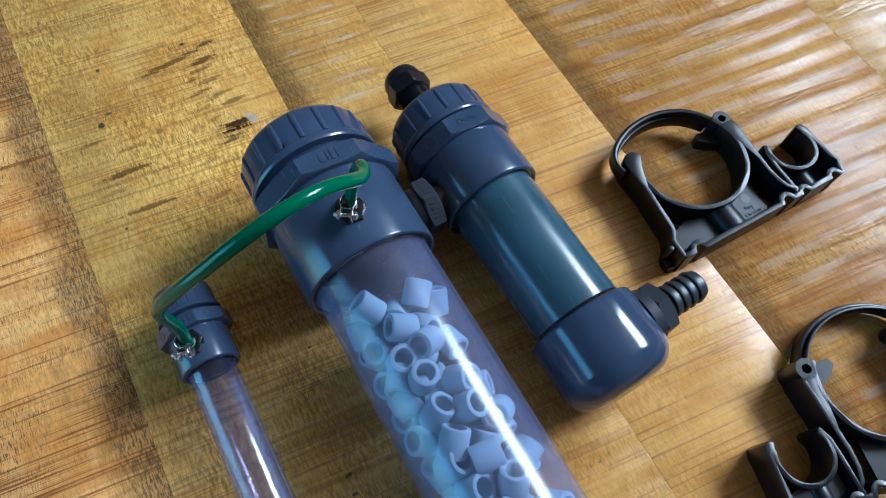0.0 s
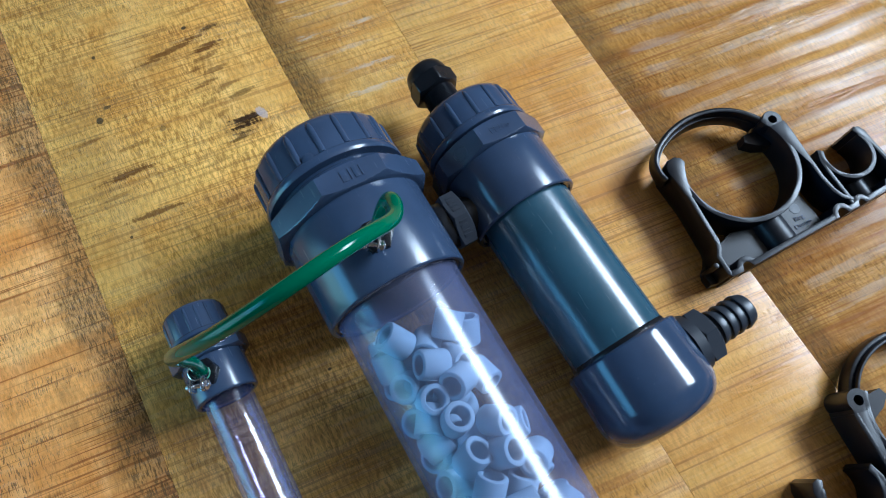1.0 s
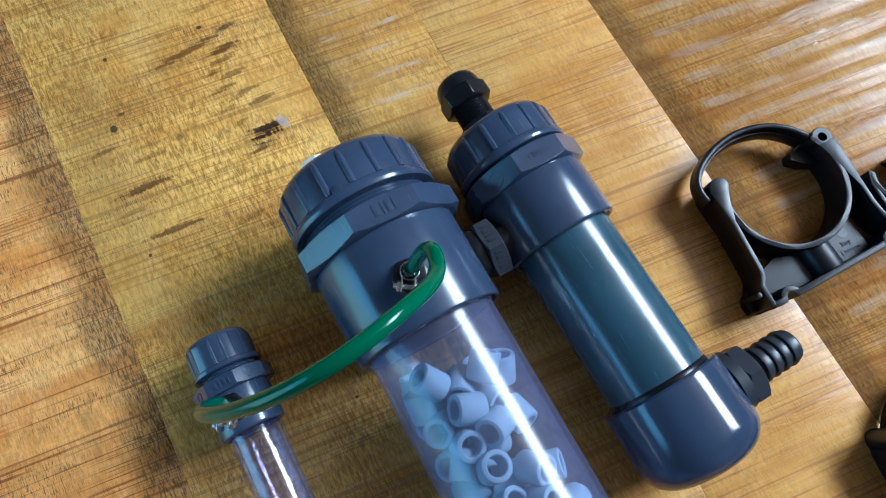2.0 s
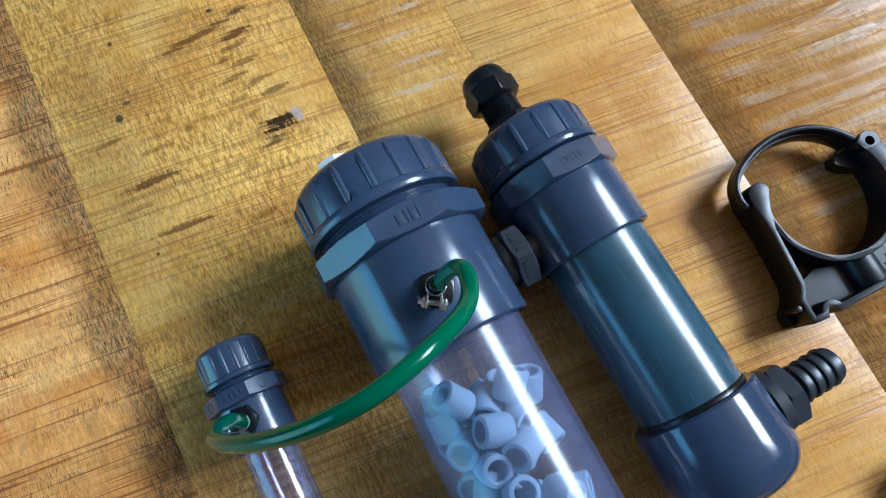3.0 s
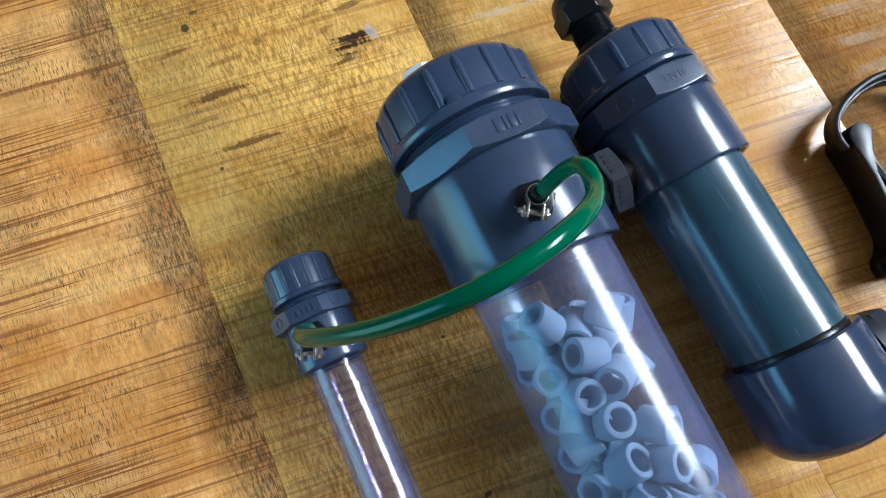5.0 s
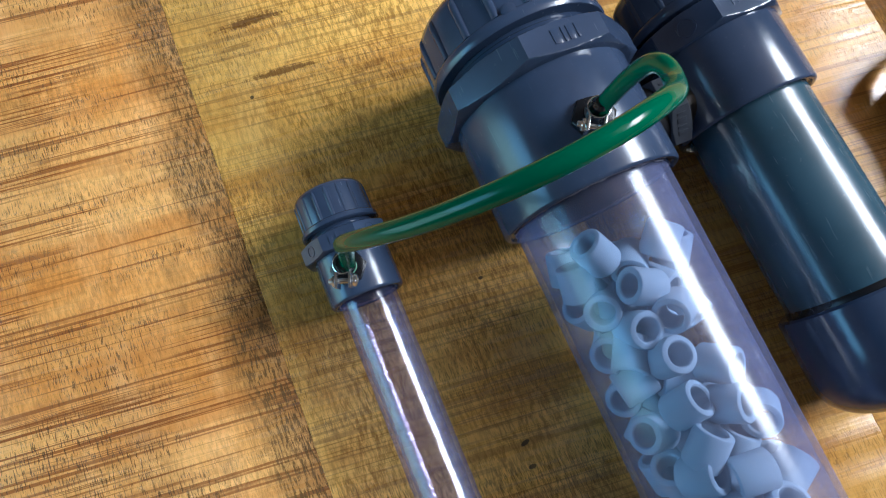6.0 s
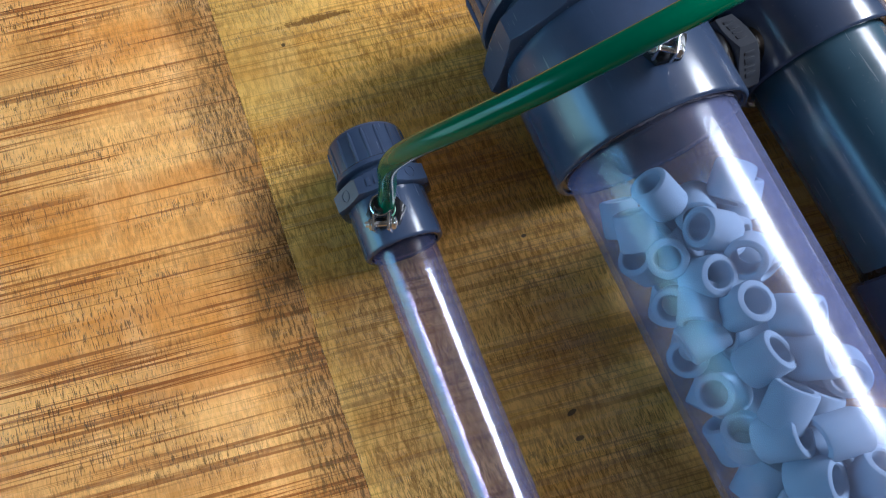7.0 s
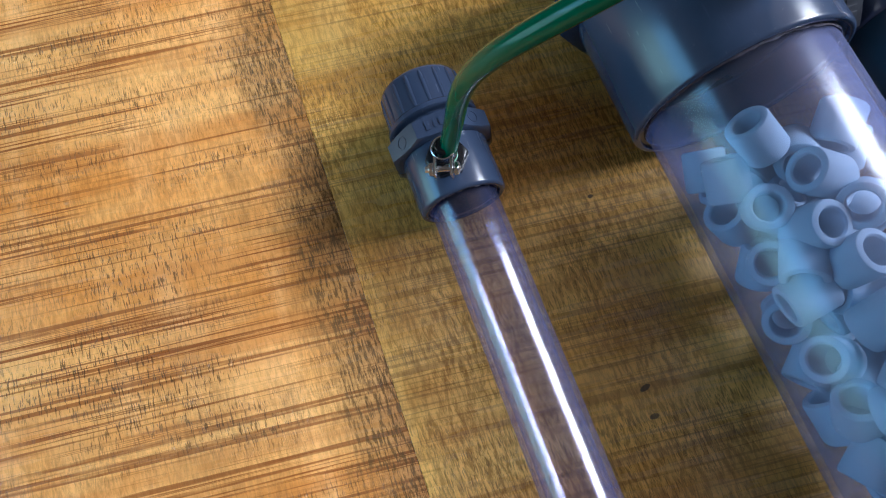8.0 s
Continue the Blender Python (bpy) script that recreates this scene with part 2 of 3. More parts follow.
BURNS = [
    (-336, 2, 3.2, 15, 8, 0.66, BROWN), (-330, -6, 3, 9, 8, 0.55, BROWN), (-324, 3, 4, 12, 6, 0.62, BROWN), (-317, -4, 3.4, 16, 6, 0.66, BROWN), (-309, 4, 3, 14, 6, 0.58, BROWN), (-303, -8, 3, 9, 6, 0.47, BROWN),
    (-296, -60, 3, 16, 2, 0.43, BROWN), (-268, -78, 3, 14, 0, 0.47, BROWN), (-262, -20, 3, 20, 3, 0.39, BROWN), (-235, -20, 3, 14, 0, 0.43, BROWN), (-292, -4, 3, 8, 6, 0.47, BROWN), (-375, 5, 3, 20, 8, 0.39, BROWN),
    (-350, -18, 4.5, 40, 8, 0.8, BROWN), (-343, 6, 5, 16, 8, 0.9, BROWN),
    (-279, -69, 4, 27, 0, 0.85, BROWN), (-248, -60, 4, 24, -3, 0.8, BROWN), (-252, 31, 3.5, 10, 6, 0.8, BROWN), (-310, -84, 3.5, 12, 4, 0.6, BROWN),
    (-279.5, 6, 8, 20, 7, 0.98, CHAR), (-271, 0, 3, 12, 7, 0.7, CHAR), (-300, 12, 3.5, 14, 6, 0.6, CHAR), (-356, 12, 3, 10, 8, 0.75, CHAR),
    (-322, -72, 2.6, 2.2, 0, 0.9, SOOT), (-329, -65, 1.2, 2.5, 0, 0.8, SOOT), (-368, -61, 1.5, 1.2, 0, 0.9, SOOT), (-363, -2.5, 1.4, 1.8, 0, 0.95, SOOT), (-299, -40, 2.2, 2.0, 0, 0.6, SOOT),
    (-281, 17.5, 5.5, 2.8, 20, 0.75, GUM), (-45, -23, 1.0, 2.4, 15, 0.9, SOOT), (-118, -13, 0.8, 1.2, 0, 0.85, SOOT), (-35, -24, 1.0, 1.8, 0, 0.8, SOOT), (-240, -80.5, 1.0, 1.0, 0, 0.9, SOOT),
]
WOOD = {
    "a": wood("sawn_wood_honey", HONEY, AMBER, 0.92, 0.3, 0.75, 0.0, 0.7, (0, 0, 0), edge=(-0.1085, 0.03), mottle=0.32, edge_stain=0.92),
    "b": wood("sawn_wood_spalted", (0.8, 0.49, 0.125), (0.6, 0.3, 0.06), 0.45, 0.2, 0.5, 0.0, 0.32, (1.7, 0.4, 0), (0.18, 0.07, 0.02), edge=(-0.084, 0.018), spots=BURNS, mottle=0.74, edge_stain=0.15),
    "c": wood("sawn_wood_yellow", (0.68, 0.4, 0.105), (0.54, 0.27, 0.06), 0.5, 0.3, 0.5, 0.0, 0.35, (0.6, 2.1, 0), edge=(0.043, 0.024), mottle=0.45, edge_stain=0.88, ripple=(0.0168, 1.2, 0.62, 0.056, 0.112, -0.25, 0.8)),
    "d": wood("sawn_wood_amber", (0.76, 0.43, 0.115), (0.62, 0.3, 0.065), 0.6, 0.25, 0.25, 0.0, 0.12, (2.9, 0.8, 0), mottle=0.3),
    # low gloss; its pale crests hold the window's sheen as colour
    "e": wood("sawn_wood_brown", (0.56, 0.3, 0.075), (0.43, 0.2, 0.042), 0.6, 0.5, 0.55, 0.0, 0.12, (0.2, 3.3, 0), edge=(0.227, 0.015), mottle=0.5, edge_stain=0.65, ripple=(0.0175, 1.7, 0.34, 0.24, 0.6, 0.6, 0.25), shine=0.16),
}
SLATE = plastic("grey_pvc", (0.038, 0.057, 0.104), 0.19, shine=0.6)
SLATE_GLOSS = plastic("grey_pvc_polished", (0.038, 0.057, 0.104), 0.16, shine=0.6)
SLATE_PIPE = plastic("grey_pvc_pipe", (0.032, 0.075, 0.108), 0.21, 0.4, shine=0.68)
MATT_GREY = plastic("matt_dark_plastic", (0.028, 0.033, 0.044), 0.38, 0.2, 0.1)
BLACK = plastic("black_nylon", (0.007, 0.008, 0.011), 0.3, 0.1, 0.0, 0.4)
CLIP_BLACK = plastic("clip_black", (0.004, 0.005, 0.009), 0.37, 0.12, 0.0, 0.45)
CLEAR = clear("clear_pvc", (0.87, 0.89, 0.955), 0.055, 0.18, 0.034)
CLEAR_SMALL = clear("clear_pvc_small", (0.9, 0.875, 0.955), 0.018, 0.11, 0.055)
CERAMIC = plain("sintered_white", (0.4, 0.52, 0.6), 0.85, 0, 0.06, 500)
GREEN = gel("green_hose", (0.0, 0.105, 0.05), 0.15)
HOSE_END = gel("pale_green_hose_end", (0.12, 0.3, 0.2), 0.3)
STEEL = plain("zinc_steel", (0.75, 0.76, 0.78), 0.25, 1.0)
WHITE = plain("white_plastic", (0.75, 0.78, 0.78), 0.4)
GLUE = plain("dried_glue", (0.13, 0.13, 0.18), 0.25, 0, 0.4, 600)
PLASTER = plain("painted_plaster", (0.15, 0.108, 0.075), 0.8, 0, 0.05, 3)
FLOOR = plain("floor_stone", (0.07, 0.1, 0.09), 0.5, 0, 0.2, 4)
PAINT = plain("white_paint", (0.6, 0.6, 0.6), 0.4)
GARDEN = glow("sunlit_garden", (0.34, 0.62, 0.62), (0.46, 0.76, 0.68), 4.2)
DARKWOOD = plain("dark_table_frame", (0.2, 0.11, 0.05), 0.5, 0, 0.3, 20)


# ---- mesh helpers ----
def part(name, bm, material, parent=None, label="", at=None, sharp=35):
    me = bpy.data.meshes.new(name)
    bmesh.ops.recalc_face_normals(bm, faces=bm.faces)
    bm.to_mesh(me)
    bm.free()
    me.materials.append(material)
    me.shade_smooth()
    me.set_sharp_from_angle(angle=radians(sharp))
    ob = new(name, me)
    if parent:
        ob.parent = parent
    if at is not None:
        ob.matrix_local = at
    if label:
        ob["label"] = label
    return ob


def again(ob, m, parent):
    """One more object on the same mesh."""
    o = new(ob.name.split(".")[0], ob.data)
    o.parent = parent
    o.matrix_local = m
    return o


def rings_to_mesh(loops, closed=False, caps=True):
    """A skin over loops of points."""
    bm = bmesh.new()
    rows = [[bm.verts.new(p) for p in loop] for loop in loops]
    count = len(rows[0])
    pairs = list(zip(rows, rows[1:])) + ([(rows[-1], rows[0])] if closed else [])
    for a, b in pairs:
        for i in range(count):
            bm.faces.new((a[i], a[(i + 1) % count], b[(i + 1) % count], b[i]))
    if caps and not closed:
        bm.faces.new(rows[0])
        bm.faces.new(rows[-1])
    return bm


def lathe(profile, seg=96, closed=False, axis="x"):
    """Turn (position, radius) pairs, in mm, about an axis. closed: the profile is a loop (a pipe)."""
    loops = []
    for s, r in profile:
        loop = []
        for k in range(seg):
            a = 2 * math.pi * k / seg
            c, d = r * MM * math.cos(a), r * MM * math.sin(a)
            loop.append({"x": (s * MM, c, d), "y": (d, s * MM, c), "z": (c, d, s * MM)}[axis])
        loops.append(loop)
    return rings_to_mesh(loops, closed)


def rounded(s0, s1, r, e0=0.6, e1=0.6, n=5):
    """Profile of a turned block with rounded rims."""
    out = []
    for k in range(n + 1):
        a = math.pi / 2 * k / n
        out.append((s0 + e0 * (1 - math.cos(a)), r - e0 * (1 - math.sin(a))))
    for k in range(n + 1):
        a = math.pi / 2 * (1 - k / n)
        out.append((s1 - e1 * (1 - math.cos(a)), r - e1 * (1 - math.sin(a))))
    return out


def facet_collar(s0, s1, flat, sides=8, chamfer=3.0, hole=None, axis="x", turn=22.5, seg=160):
    """A many-sided nut with cone-chamfered rims."""
    corner = flat / math.cos(math.pi / sides)
    stations = [0, 0.15, 0.35, 0.6, 0.85, 1.0]
    xs = [s0 + chamfer * k for k in stations] + [s1 - chamfer * k for k in reversed(stations)]
    loops = []
    for s in xs:
        rim = min(s - s0, s1 - s) / chamfer
        cone = flat - 0.6 + (corner - flat + 0.7) * min(1, rim)
        loop = []
        for k in range(seg):
            a = 2 * math.pi * k / seg + radians(turn)
            w = 2 * math.pi / sides
            r = min(flat / math.cos((a - radians(turn)) % w - w / 2), cone) * MM
            c, d = r * math.cos(a), r * math.sin(a)
            loop.append({"x": (s * MM, c, d), "y": (d, s * MM, c), "z": (c, d, s * MM)}[axis])
        loops.append(loop)
    return rings_to_mesh(loops)


def block(x0, x1, y0, y1, z0, z1, bevel=0.0):
    bm = bmesh.new()
    bmesh.ops.create_cube(bm, size=1)
    bmesh.ops.scale(bm, vec=(x1 - x0, y1 - y0, z1 - z0), verts=bm.verts)
    bmesh.ops.translate(bm, vec=((x0 + x1) / 2, (y0 + y1) / 2, (z0 + z1) / 2), verts=bm.verts)
    if bevel:
        bmesh.ops.bevel(bm, geom=bm.edges, offset=bevel, segments=2, affect="EDGES", profile=0.6)
    return bm


def sweep(points, radius, seg=24):
    """A round cord along points in metres."""
    pts = [Vector(p) for p in points]
    side = Vector((0, 1, 0.2)).normalized()
    loops = []
    for i, p in enumerate(pts):
        ahead = (pts[min(i + 1, len(pts) - 1)] - pts[max(i - 1, 0)]).normalized()
        side = (side - ahead * side.dot(ahead)).normalized()
        up = ahead.cross(side)
        loops.append([p + radius * (math.cos(2 * math.pi * k / seg) * side + math.sin(2 * math.pi * k / seg) * up) for k in range(seg)])
    return rings_to_mesh(loops)


def spline(ctrl, per=14):
    c = [Vector(p) for p in ctrl]
    c = [c[0], c[0]] + c + [c[-1], c[-1]]
    out = []
    for i in range(len(c) - 3):
        for k in range(per):
            t = k / per
            b = ((1 - t) ** 3 / 6, (3 * t**3 - 6 * t * t + 4) / 6, (-3 * t**3 + 3 * t * t + 3 * t + 1) / 6, t**3 / 6)
            out.append(sum((c[i + j] * b[j] for j in range(4)), Vector()) * MM)
    return out


def outline_prism(points, z0, z1, bevel=0.5):
    """A flat outline in mm, raised from z0 to z1, with softened rims."""
    bm = bmesh.new()
    face = bm.faces.new([bm.verts.new((x * MM, y * MM, z0 * MM)) for x, y in points])
    up = bmesh.ops.extrude_face_region(bm, geom=[face])
    top = [v for v in up["geom"] if isinstance(v, bmesh.types.BMVert)]
    bmesh.ops.translate(bm, vec=(0, 0, (z1 - z0) * MM), verts=top)
    if bevel:
        rims = [e for e in bm.edges if abs(e.verts[0].co.z - e.verts[1].co.z) < 1e-6]
        bmesh.ops.bevel(bm, geom=rims, offset=bevel * MM, segments=2, affect="EDGES", profile=0.5)
    return bm


def wall_line(points, thick, z0, z1, bevel=0.4):
    """An upright wall of even thickness along a line of points in mm, round-ended."""
    pts = [Vector(p) for p in points]
    left, right = [], []
    for i, p in enumerate(pts):
        d = (pts[min(i + 1, len(pts) - 1)] - pts[max(i - 1, 0)]).normalized()
        n = Vector((-d.y, d.x)) * thick / 2
        left.append(p + n)
        right.append(p - n)
    ends = []
    d = (pts[-1] - pts[-2]).normalized()
    for k in (1, 2, 3):
        a = math.pi * k / 4
        n = Vector((-d.y, d.x))
        ends.append(pts[-1] + (n * math.cos(a) + d * math.sin(a)) * thick / 2)
    return outline_prism([tuple(v) for v in left + ends + right[::-1]], z0, z1, bevel)


def arc(cx, cy, r, a0, a1, n=28, ry=None):
    return [(cx + r * math.cos(radians(a0 + (a1 - a0) * k / n)), cy + (ry or r) * math.sin(radians(a0 + (a1 - a0) * k / n))) for k in range(n + 1)]


def lettering(name, text, size, depth, material, parent, m, label):
    cu = bpy.data.curves.new(name, "FONT")
    cu.body, cu.size, cu.extrude, cu.align_x, cu.align_y = text, size * MM, depth * MM, "CENTER", "CENTER"
    tmp = new("lettering_curve", cu)
    bpy.context.view_layer.update()
    me = bpy.data.meshes.new_from_object(tmp.evaluated_get(bpy.context.evaluated_depsgraph_get()))
    bpy.data.objects.remove(tmp)
    me.materials.clear()
    me.materials.append(material)
    ob = new(name, me)
    ob.parent = parent
    ob.matrix_local = m
    ob["label"] = label
    return ob


def thing(name, m, label, category, group=""):
    ob = new(name)
    ob.empty_display_size = 0.02
    ob.matrix_world = m
    return tagged(ob, label, category, group)


# ---- room ----
def room():
    def wall(name, pieces, label):
        bm = bmesh.new()
        for b in pieces:
            other = block(*b)
            me = bpy.data.meshes.new("piece")
            other.to_mesh(me)
            other.free()
            bm.from_mesh(me)
            bpy.data.meshes.remove(me)
        tagged(part(name, bm, PLASTER), label, "wall", kind="structure")

    lo, hi = -0.75, 3.1
    wall("wall_north", [(-3, 3, 3.0, 3.2, lo, 1.64), (-3, 3, 3.0, 3.2, 2.8, hi), (-3, -1.09, 3.0, 3.2, 1.64, 2.8), (0.79, 3, 3.0, 3.2, 1.64, 2.8)], "plain painted plaster wall with a high window opening")
    wall("wall_south", [(-3, 3, -2.8, -2.6, lo, -0.45), (-3, 3, -2.8, -2.6, 1.67, hi), (-3, -1.32, -2.8, -2.6, -0.45, 1.67), (0.52, 3, -2.8, -2.6, -0.45, 1.67)], "plain painted plaster wall with a glazed door opening")
    door = tagged(thing("door_1", Matrix(), "", ""), "painted frame of a wide glazed garden door", "door", kind="structure")
    for z in (-0.43, -0.18, 0.74):
        part("rail", block(-1.3, 0.5, -2.64, -2.6, z - 0.025, z + 0.025, 0.005), PAINT, door)
    for x in (-1.3, 0.5):
        part("stile", block(x - 0.03, x + 0.03, -2.64, -2.6, -0.45, 1.67, 0.005), PAINT, door)
    tagged(part("backdrop", block(-4.5, 4.2, -5.02, -5.0, -0.75, 1.6), GARDEN), "bright pale green garden outside the glazed door", "garden", kind="structure")
    wall("wall_west", [(-3.2, -3, -2.8, 3.2, lo, hi)], "plain painted plaster wall closing the room")
    wall("wall_east", [(3, 3.2, -2.8, 3.2, lo, hi)], "plain painted plaster wall closing the room")
    tagged(part("floor", block(-3.2, 3.2, -2.8, 3.2, lo - 0.1, lo), FLOOR), "dull stone floor under the table", "floor", kind="structure")
    tagged(part("ceiling", block(-3.2, 3.2, -2.8, 3.2, hi, hi + 0.1), PLASTER), "plain brownish painted ceiling", "ceiling", kind="structure")


room()


# ---- table ----
def table():
    top = thing("wooden_table", Matrix(), "varnished rough-sawn wooden table with mixed honey and grey planks", "table")
    frame_rail = block(-0.74, 0.54, -0.5, 0.55, -0.05, -0.0262)
    part("underframe", frame_rail, DARKWOOD, top)
    for x in (-0.7, 0.5):
        for y in (-0.46, 0.51):
            part("leg", block(x - 0.035, x + 0.035, y - 0.035, y + 0.035, -0.75, -0.05, 0.004), DARKWOOD, top)
    edges = [-0.52, -0.4, -0.252, -0.1065, 0.0415, 0.121, 0.2205, 0.415, 0.5, 0.57]
    for k, key in enumerate("dbabcdeca"):
        y0, y1 = edges[k] + 0.00004, edges[k + 1] - 0.00004
        part("plank", block(-0.75, 0.55, y0, y1, -0.026, 0, 0.00025), WOOD[key], top)


table()


# ---- pipe fittings ----
def screw_cap(parent, at, s_top, s_rim, radius, ribs, edge, flange, material=SLATE):
    prof = [(s_top, 0.01), (s_top, radius - edge)]
    for k in range(1, 9):
        a = math.pi / 2 * k / 8
        prof.append((s_top + edge * (1 - math.cos(a)), radius - edge + edge * math.sin(a)))
    f = flange
    prof += [(s_rim - f * 1.25, radius + 0.25), (s_rim - f * 1.15, radius + 0.9), (s_rim - f * 0.9, radius + 1.5), (s_rim - f * 0.25, radius + 1.6), (s_rim - 0.2, radius + 1.1), (s_rim, radius + 0.4), (s_rim, radius * 0.8)]
    cap = part("screw_cap", lathe(prof), material, parent, "ribbed grey screw cap", at)
    length = s_rim - f * 1.2 - s_top - edge * 0.25
    # one rib: a half-round ridge, fading into the shoulder
    w = 1.5 * radius / 38 + 0.35
    loops = []
    for k in range(9):
        u = k / 8
        s = s_top + edge * 0.42 + u * (length - edge * 0.17)
        swell = min(1.0, u * 5 + 0.15)
        d = min(edge, s - s_top)
        base = radius - edge + math.sqrt(max(0, edge**2 - (edge - d) ** 2))
        loops.append([(s * MM, w * math.cos(b) * MM * swell, (base - 0.5 + (w * 0.8 * swell + 0.25) * math.sin(b)) * MM) for b in [math.pi * j / 8 for j in range(9)]])
    if radius > 30:
        part("gate_mark", lathe([(-0.4, 3.0), (0.25, 2.9), (0.5, 2.4), (0.5, 0.01)], 24, axis="z"), material, cap, at=pose(0, 0, 0, 12, 0, 0) @ Matrix.Translation(((s_rim - f * 1.2) * MM, 0, (radius + 0.9) * MM)))
    rib = part("rib", rings_to_mesh(loops), material, cap, sharp=60)
    for k in range(1, ribs):
        again(rib, pose(0, 0, 0, 360 * k / ribs, 0, 0), cap)
    return cap


def hose_nipple(parent, m, r_hex, r_barb, tall):
    """A black hexagon nipple standing on a pipe."""
    nip = part("hose_nipple", facet_collar(-1.5, 3.2, r_hex, 6, 0.8, axis="z", seg=72), BLACK, parent, "black hexagonal hose nipple", m)
    part("barb", lathe([(3, r_barb * 0.9), (tall - 2, r_barb * 0.9), (tall - 2, r_barb * 1.05), (tall, r_barb * 0.8)], 32, axis="z"), BLACK, nip)
    return nip


def hose_clip(parent, m, r):
    """A small zinc clip with two ears and a screw."""
    clip = part("hose_clip", lathe([(0, r), (4.4, r), (4.6, r + 0.3), (4.4, r + 0.7), (0, r + 0.7), (-0.2, r + 0.3)], 40, True, axis="z"), STEEL, parent, "shiny zinc hose clip", m)
    for s in (-1, 1):
        part("ear", block((r - 0.2) * MM, (r + 6.0) * MM, (s * 2.7 - 0.5) * MM, (s * 2.7 + 0.5) * MM, -0.8 * MM, 5.4 * MM, 0.0003), STEEL, clip)
    part("screw", lathe(rounded(-6.2, 5.6, 1.05, 0.3, 0.3, 2), 16, axis="y"), STEEL, clip, at=Matrix.Translation(((r + 3) * MM, 0, 2.3 * MM)))
    part("screw_head", facet_collar(3.2, 5.2, 2.1, 6, 0.5, axis="y", seg=36), STEEL, clip, at=Matrix.Translation(((r + 3) * MM, 0, 2.3 * MM)))
    part("screw_nut", facet_collar(-4.9, -3.1, 2.1, 6, 0.5, axis="y", seg=36), STEEL, clip, at=Matrix.Translation(((r + 3) * MM, 0, 2.3 * MM)))
    return clip


def glue_bead(parent, at, s, r, size):
    rng = random.Random(4)
    loops, seg = [], 120
    for k in range(seg):
        a = 2 * math.pi * k / seg
        fat = size * (0.5 + 0.9 * rng.random() ** 2)
        loops.append([((s + fat * 1.3 * math.cos(b)) * MM, (r + fat * 0.6 * math.sin(b)) * MM * math.cos(a), (r + fat * 0.6 * math.sin(b)) * MM * math.sin(a)) for b in [2 * math.pi * j / 6 for j in range(6)]])
    part("glue_bead", rings_to_mesh(loops, closed=True), GLUE, parent, "uneven dried glue at the joint", at)


def pipe(s0, s1, ro, ri, seg=96):
    return lathe([(s0, ri), (s0, ro - 0.3), (s0 + 0.3, ro), (s1 - 0.3, ro), (s1, ro - 0.3), (s1, ri)], seg, True)


def socket(s0, s1, r, ri):
    """A sleeve with rounded rims and a stepped mouth."""
    return lathe([(s0, ri)] + rounded(s0, s1, r, 0.8, 1.4) + [(s1 - 0.2, r - 2.2), (s1 - 1.2, r - 2.6), (s1 - 1.2, ri)], 96, True)


def mark_bars(parent, m, widths, tall, material):
    """Raised bars where lettering cannot be read."""
    x = -sum(w + 1.2 for w in widths) / 2
    for w in widths:
        part("raised_mark", block(x * MM, (x + w) * MM, -tall / 2 * MM, tall / 2 * MM, -0.2 * MM, 0.28 * MM, 0.0001), material, parent, at=m)
        x += w + 1.2


BIG_H, GREY_H, SMALL_H = 40.2, 31.2, 18.3
BIG = pose(0, 0.0377, 0, 0, 0, 1.5)
GREY = pose(0, 0.1214, 0, 0, 0, 2.45)
SMALL = pose(0, -0.0606, 0, 0, 0, 0.7)


